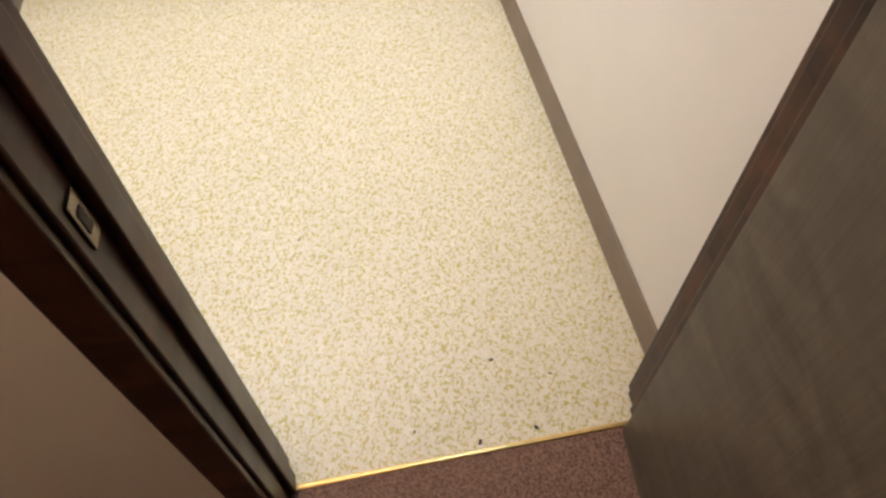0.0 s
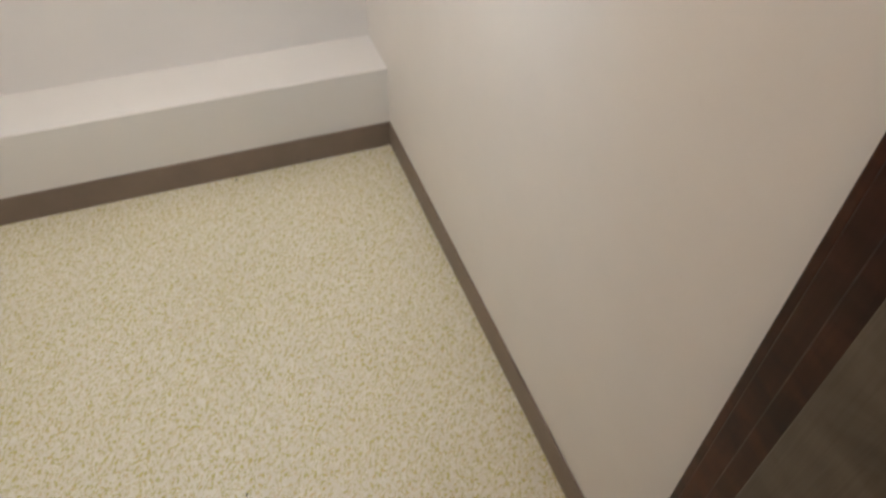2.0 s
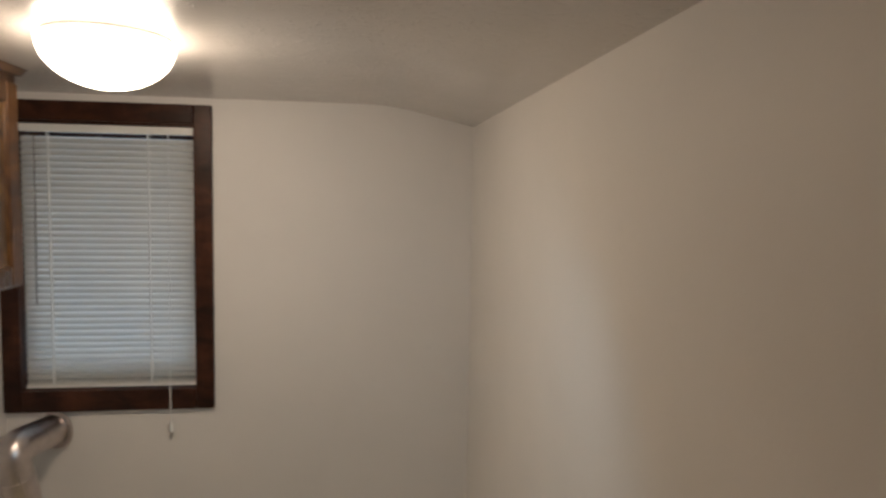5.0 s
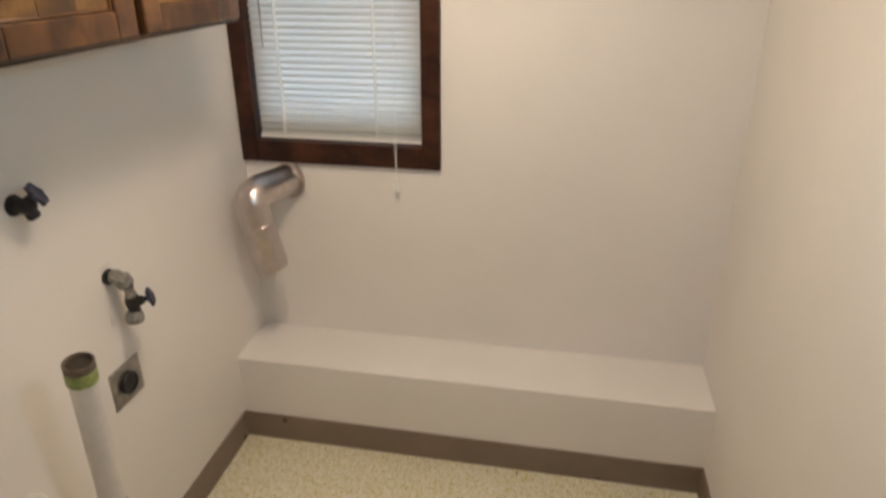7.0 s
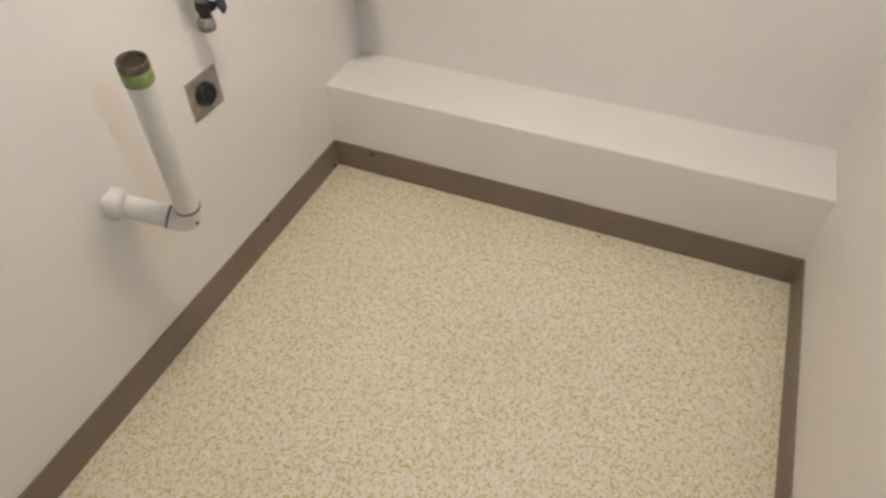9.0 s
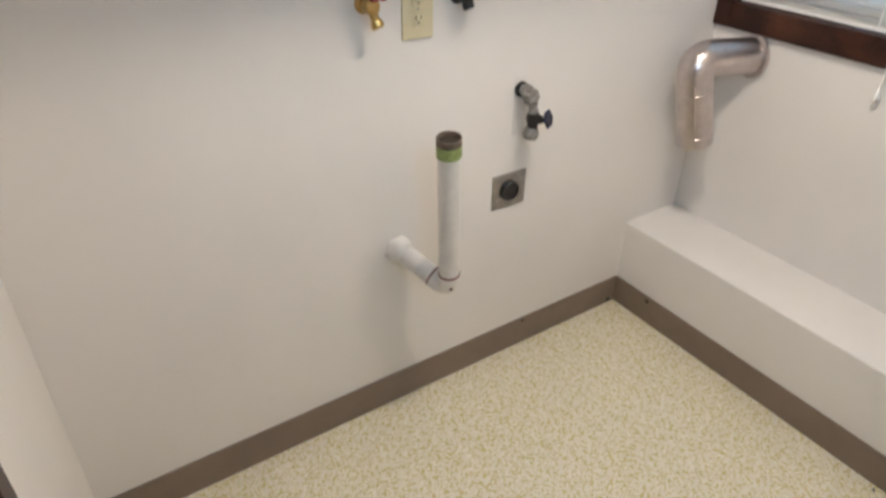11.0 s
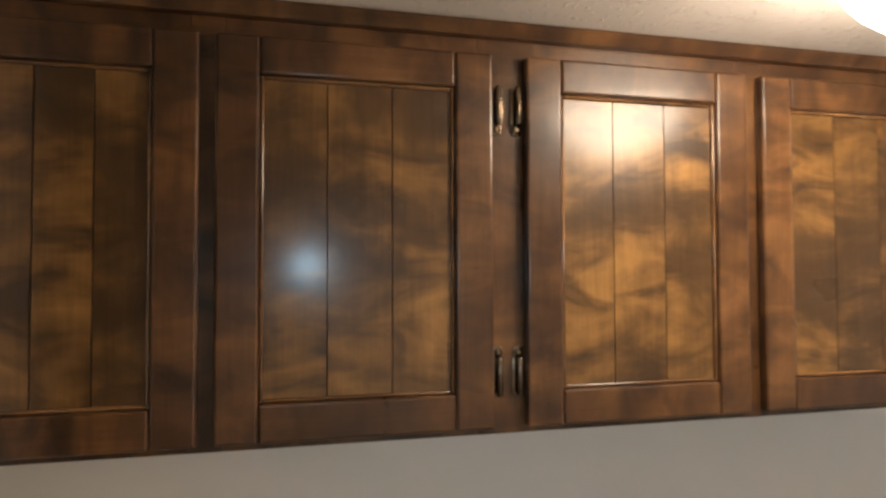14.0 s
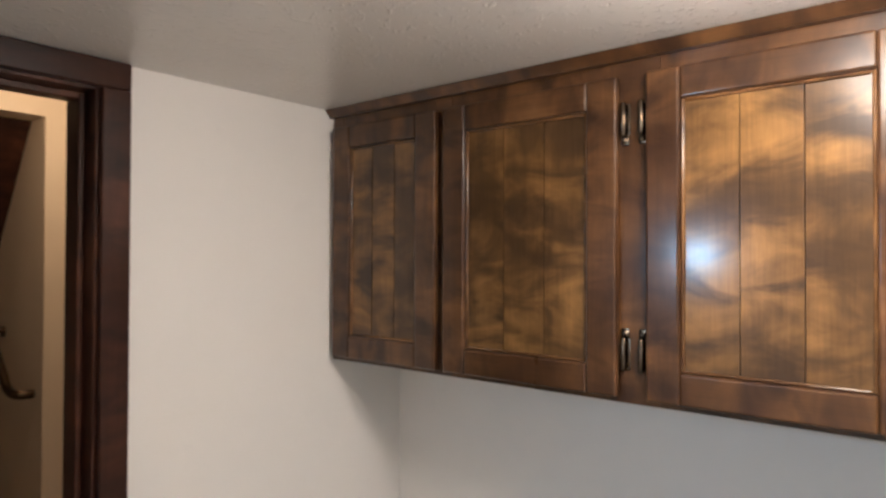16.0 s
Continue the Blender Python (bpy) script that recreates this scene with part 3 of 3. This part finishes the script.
for k, (dx, dy, dz, wide, tall) in enumerate(((0.021, -0.021, 0.040, 0.0045, 0.014), (0.027, -0.012, 0.020, 0.005, 0.008), (0.010, -0.028, 0.048, 0.006, 0.004), (0.028, 0.006, 0.045, 0.004, 0.012))):
    part("glue_smear", smear(under(LOWP + Vector((dx, dy, dz))), (dx, dy, 0.0), wide, tall, k + 1.3), GLUE, pipe, "purple-brown glue smear", True)


def handwheel(bm, place, way, r):
    """A fluted round tap wheel."""
    m = to_axis(place, way)
    n = 36
    rings = []
    for scale, h in ((0.80, -0.004), (1.0, -0.002), (1.0, 0.003), (0.80, 0.006), (0.35, 0.004)):
        rings.append([bm.verts.new(m @ Vector((r * scale * (1 + 0.12 * math.cos(6 * 2 * math.pi * k / n)) * math.cos(2 * math.pi * k / n), r * scale * (1 + 0.12 * math.cos(6 * 2 * math.pi * k / n)) * math.sin(2 * math.pi * k / n), h))) for k in range(n)])
    for a, b in zip(rings, rings[1:]):
        for k in range(n):
            bm.faces.new((a[k], a[(k + 1) % n], b[(k + 1) % n], b[k]))
    bm.faces.new(rings[0][::-1])
    bm.faces.new(rings[-1])
    return bm


def washer_tap(name, y, z, stem, spout, body_mat, wheel_mat, label, r):
    t = thing(name, label, "tap", "washer taps on the wall", at=(wx(y), y, z))
    b = bmesh.new()
    add_lathe(b, [(0.022, 0.0), (0.021, 0.004), (0.013, 0.006), (0.012, 0.03)], to_axis((0, 0, 0), (1, 0, 0)), 18)
    add_lathe(b, [(0.010, -0.016), (0.016, -0.012), (0.017, 0.0), (0.016, 0.012), (0.010, 0.016)], to_axis((0.030, 0, 0), (1, 0, 0)), 16)
    part("valve_body", b, body_mat, t, smooth=True)
    part("spout", lathe([(0.010, 0), (0.009, spout - 0.018), (0.0125, spout - 0.016), (0.014, spout - 0.004), (0.011, spout)], to_axis((0.030, 0, -0.002), (0.35, 0.25, -1)), 16), body_mat, t, smooth=True)
    stem = Vector(stem).normalized()
    part("stem", lathe([(0.010, 0.0), (0.010, 0.018), (0.007, 0.019), (0.007, 0.031)], to_axis((0.026, 0, 0.004), stem), 12), body_mat, t, smooth=True)
    part("hand_wheel", handwheel(bmesh.new(), Vector((0.026, 0, 0.004)) + stem * 0.031, stem, r), wheel_mat, t, "fluted tap wheel", True)
    return t


washer_tap("washer_tap", 0.792, 1.160, (0.50, 0.06, 0.86), 0.044, BRASS, RED, "brass washer tap with red wheel on wall", 0.028)
washer_tap("washer_tap", 1.030, 1.154, (0.74, 0.36, 0.56), 0.026, IRON, BLUE, "blackened washer tap with dark blue wheel", 0.025)

plate = thing("wall_outlet", "ivory double socket plate between the taps", "outlet", at=(wx(0.921), 0.921, 1.135))
part("plate", box(0, 0.006, -0.040, 0.040, -0.065, 0.065, 0.003, 3), IVORY, plate, smooth=True)
for dz in (-0.021, 0.021):
    face = part("socket", box(0.005, 0.0078, -0.0165, 0.0165, dz - 0.0145, dz + 0.0145, 0.002), IVORY, plate)
    for dy, hh in ((-0.0065, 0.0045), (0.0065, 0.0038)):
        part("slot", box(0.0072, 0.0084, dy - 0.0012, dy + 0.0012, dz + 0.003 - hh, dz + 0.003 + hh), SLOT, face)
    part("earth_hole", lathe([(0.0026, 0), (0.0026, 0.0012)], to_axis((0.0072, 0, dz - 0.008), (1, 0, 0)), 10), SLOT, face)
part("screw", lathe([(0.0034, 0), (0.003, 0.0012)], to_axis((0.006, 0, 0), (1, 0, 0)), 12), STEEL, plate)

dry = thing("dryer_outlet", "square steel plate with black round dryer socket", "outlet", at=(wx(1.22), 1.220, 0.606))
part("plate", box(0, 0.004, -0.058, 0.058, -0.053, 0.053, 0.0012), STEEL, dry)
sock = part("socket", lathe([(0.030, 0), (0.030, 0.010), (0.027, 0.013), (0.024, 0.012), (0.023, 0.008)], to_axis((0.003, 0, 0), (1, 0, 0)), 28), BLACK, dry, "black round socket", True)
for a in (90, 210, 330):
    part("slot", box(0.0105, 0.0125, math.cos(radians(a)) * 0.012 - 0.0015, math.cos(radians(a)) * 0.012 + 0.0015, math.sin(radians(a)) * 0.012 - 0.005, math.sin(radians(a)) * 0.012 + 0.005), SLOT, sock)
for dy in (-0.047, 0.047):
    part("screw", lathe([(0.0034, 0), (0.003, 0.0014)], to_axis((0.004, dy, 0), (1, 0, 0)), 10), STEEL, dry)

gas = thing("gas_shutoff_valve", "grey iron gas valve with purple wheel on wall", "valve", at=(wx(1.240), 1.240, 0.845))
part("wall_patch", box(0.0, 0.003, -0.022, 0.014, -0.075, 0.085, 0.002), PVC, gas, "pale worn backing on the wall")
part("wall_ring", lathe([(0.020, 0.0), (0.020, 0.008), (0.012, 0.010)], to_axis((0.002, -0.004, 0.052), (1, 0, 0)), 16), BLACK, gas, "black ring at the wall", True)
gb = bmesh.new()
add_lathe(gb, [(0.011, -0.01), (0.012, 0.03)], to_axis((0, -0.004, 0.056), (1, 0, 0)), 16)
add_lathe(gb, [(0.014, -0.022), (0.018, -0.018), (0.019, -0.006), (0.015, -0.002), (0.016, 0.004)], to_axis((0.030, -0.002, 0.060), (0.5, 0.2, 0.85)), 14)
part("inlet", gb, GREYIRON, gas, smooth=True)
part("union_nut", lathe([(0.017, -0.015), (0.0215, -0.011), (0.0215, 0.009), (0.017, 0.013)], to_axis((0.040, 0.002, 0.040), (0.35, 0.25, -0.9)), 6), GREYIRON, gas)
part("neck", lathe([(0.013, -0.014), (0.011, 0.0), (0.014, 0.004), (0.014, 0.010), (0.011, 0.014)], to_axis((0.046, 0.006, 0.010), (0.1, 0.1, -1)), 14), GREYIRON, gas, "", True)
part("valve_body", lathe([(0.010, 0.022), (0.017, 0.016), (0.019, 0.002), (0.014, -0.016), (0.016, -0.024)], to_axis((0.047, 0.008, -0.020), (0, 0, 1)), 16), IRON, gas, smooth=True)
part("outlet_cap", lathe([(0.010, -0.004), (0.018, 0.000), (0.0215, 0.009), (0.0215, 0.020), (0.017, 0.029), (0.008, 0.032)], to_axis((0.046, 0.006, -0.044), (0.1, -0.15, -1)), 18), GREYIRON, gas, smooth=True)
turn_way = Vector((0.82, 0.42, 0.25)).normalized()
part("stem", lathe([(0.012, 0.0), (0.012, 0.016), (0.007, 0.018), (0.007, 0.032)], to_axis((0.052, 0.014, -0.020), turn_way), 12), IRON, gas, smooth=True)
wheel = handwheel(bmesh.new(), Vector((0.052, 0.014, -0.020)) + turn_way * 0.034, turn_way, 0.022)
part("hand_wheel", wheel, BLUE, gas, "purple-blue fluted wheel", True)

# ---- dryer duct on the north wall ----
DA, DB, DC = Vector((0.126, L + 0.02, 0.902)), Vector((0.066, 1.812, 0.908)), Vector((0.103, 1.850, 0.650))
duct = thing("dryer_vent_duct", "shiny galvanised dryer vent pipe with elbow", "duct", at=(0.123, L, 0.902))
do = Vector((0.123, L, 0.902))
part("elbow_pipe", tube([DA - do, DB - do, DC - do], 0.053, 28, 0.058), DUCT, duct, smooth=True)
dw = (DC - DB).normalized()
for k in (0.10, 0.235):
    part("crimp_ring", lathe([(0.0533, -0.004), (0.0550, -0.002), (0.0550, 0.002), (0.0533, 0.004)], to_axis(DB - do + dw * k, dw), 28), DUCT, duct, smooth=True)
part("seam", tube([DB - do + dw * 0.07 + Vector((0.034, -0.043, 0)), DC - do + Vector((0.034, -0.043, 0.004))], 0.0028, 8), DUCT, duct, smooth=True)
# flat dark brown disc over the capped end of the pipe
part("open_end", lathe([(0.051, 0.0), (0.051, 0.001)], to_axis(DC - do + dw * 0.0005, dw), 28), PIPE_INSIDE, duct)
part("wall_collar", lathe([(0.064, -0.001), (0.064, 0.004), (0.057, 0.007)], to_axis((0, -0.004, 0), (DB - DA).normalized()), 28), DUCT, duct, smooth=True)

# ---- crumbs on the floor ----
for k, (x, y, r) in enumerate(((1.209, 0.147, 0.0042), (1.146, -0.026, 0.0046), (1.265, -0.018, 0.0042), (1.325, 0.092, 0.0028), (1.02, 0.02, 0.0026), (0.955, 1.742, 0.0040), (1.515, 0.25, 0.0026), (0.822, 0.553, 0.0028), (0.083, 1.246, 0.0050))):
    c = bmesh.new()
    bmesh.ops.create_icosphere(c, subdivisions=2, radius=r)
    for v in c.verts:
        v.co = Vector((v.co.x * 1.5, v.co.y * (0.7 + 0.1 * (k % 3)), v.co.z * 0.45)) * (1 + 0.25 * noise.noise(v.co * 300 + Vector((k, 0, 0))))
    crumb = mesh_object("crumb", c, SLOT if k < 8 else PVC, True)
    crumb.location, crumb.rotation_euler = (x, y, r * 0.4), (0, 0, k * 1.1)
    tagged(crumb, "tiny dark crumb on the vinyl floor" if k < 8 else "tiny pale crumb on the vinyl floor", "crumb", "crumbs on the floor")

# ---- light switch beside the door ----
switch = thing("light_switch", "ivory light switch plate on the door wall", "switch", at=(0.60, 0, 1.19))
part("plate", box(-0.036, 0.036, 0, 0.005, -0.058, 0.058, 0.0025, 3), IVORY, switch, smooth=True)
part("toggle", box(-0.005, 0.005, 0.004, 0.016, -0.004, 0.012, 0.002), IVORY, switch)

# ---- the hall and the stairs beyond the door ----
HN, HZ = Y0 - T, 2.30                # hall face of the door wall, hall ceiling
structure("hall_wall_west", box(-1.6, -T, HN, Y0, -0.05, HZ + 0.1), HALLWALL, "off-white hall wall beside the laundry door", "wall")
structure("hall_wall_east", box(W + T, 2.5, HN, Y0, -0.05, HZ + 0.1), HALLWALL, "off-white hall wall", "wall")
over = bmesh.new()
add_box(over, 0.0, W + T, HN, HN + 0.03, TOP + 0.05, HZ + 0.1)
structure("hall_wall_upper", over, HALLWALL, "off-white hall wall above the door", "wall")
structure("hall_wall_end", box(2.4, 2.5, -3.4, HN, -0.05, HZ + 0.1), HALLWALL, "off-white end wall of the hall", "wall")
structure("hall_wall_far_west", box(-1.7, -1.6, -3.4, HN, -0.05, HZ + 0.1), HALLWALL, "off-white end wall of the hall", "wall")
structure("hall_ceiling", box(-1.7, 2.5, -3.4, HN, HZ, HZ + 0.1), HALLWALL, "plain hall ceiling", "ceiling")
# walls and soffit round the stairs carry warm light in their beige
structure("hall_wall_opposite", box(-1.6, 0.40, HALL_Y - 0.12, HALL_Y, -0.05, HZ), STAIRWALL_WARMLIT, "hall wall beside the stairs, warm light in its beige colour", "wall")
structure("stair_soffit", box(0.40, 2.4, HALL_Y - 0.12, HALL_Y, 2.16, HZ), STAIRWALL_WARMLIT, "beige soffit over the stair opening", "soffit")
structure("stair_wall", box(0.28, 0.40, -3.3, HALL_Y - 0.12, -0.05, HZ), STAIRWALL_WARMLIT, "beige side wall of the stairs", "wall")
structure("stair_wall_end", box(-1.6, 2.4, -3.4, -3.3, -0.05, HZ), STAIRWALL_WARMLIT, "beige end wall of the stairwell", "wall")
structure("stair_wall_other", box(1.45, 1.57, -3.3, HALL_Y - 0.12, -0.05, HZ), STAIRWALL_WARMLIT, "beige side wall of the stairs", "wall")
structure("opening_wall", box(1.45, 2.4, HALL_Y - 0.12, HALL_Y, -0.05, 2.16), HALLWALL, "off-white hall wall", "wall")
stairs = thing("stairs", "brown carpeted stairs going up from the hall", "stairs", at=(0.925, HALL_Y - 0.12, 0))
for k in range(8):
    part("step", box(-0.52, 0.52, -0.25 * (k + 1) + 0.0, -0.25 * k + 0.012, 0.004 if k == 0 else 0.18 * k - 0.02, 0.18 * (k + 1), 0.012), CARPET, stairs)
part("under_steps", prism([(-0.002, 0.0), (-0.002, 0.10), (-2.0, 1.40), (-2.0, 0.0)], "x", -0.515, 0.515), CARPET, stairs)
rail = thing("handrail", "dark bronze stair handrail on wall brackets", "handrail", at=(0.40, HALL_Y - 0.01, 1.2))
part("bar", tube([(0.005, -0.06, 0.02), (0.055, -0.06, 0.02), (0.06, -0.13, 0.03), (0.06, -1.3, 1.15)], 0.015, 14, 0.03), RAIL, rail, smooth=True)
for d in (0.37, 1.1):
    z = 0.03 + (d - 0.13) / 1.17 * 1.12
    br = part("bracket", tube([(0.0, -d, z - 0.05), (0.05, -d, z - 0.05), (0.06, -d, z - 0.012)], 0.006, 10, 0.015), RAIL, rail, smooth=True)
    part("rosette", lathe([(0.022, 0), (0.02, 0.006), (0.008, 0.008)], to_axis((0.0, -d, z - 0.05), (1, 0, 0)), 16), RAIL, br, smooth=True)
structure("hall_baseboard", box(-1.6, DX0 - 0.058, HN - 0.014, HN, 0.004, 0.085, 0.003), CASING, "dark brown hall baseboard", "baseboard")
structure("stair_bulkhead", prism([(-1.375, 2.159), (-1.95, 1.36), (-2.02, 1.36), (-2.02, 2.159)], "x", 0.401, 1.449), CASING, "dark brown sloping boards over the stairs", "bulkhead")
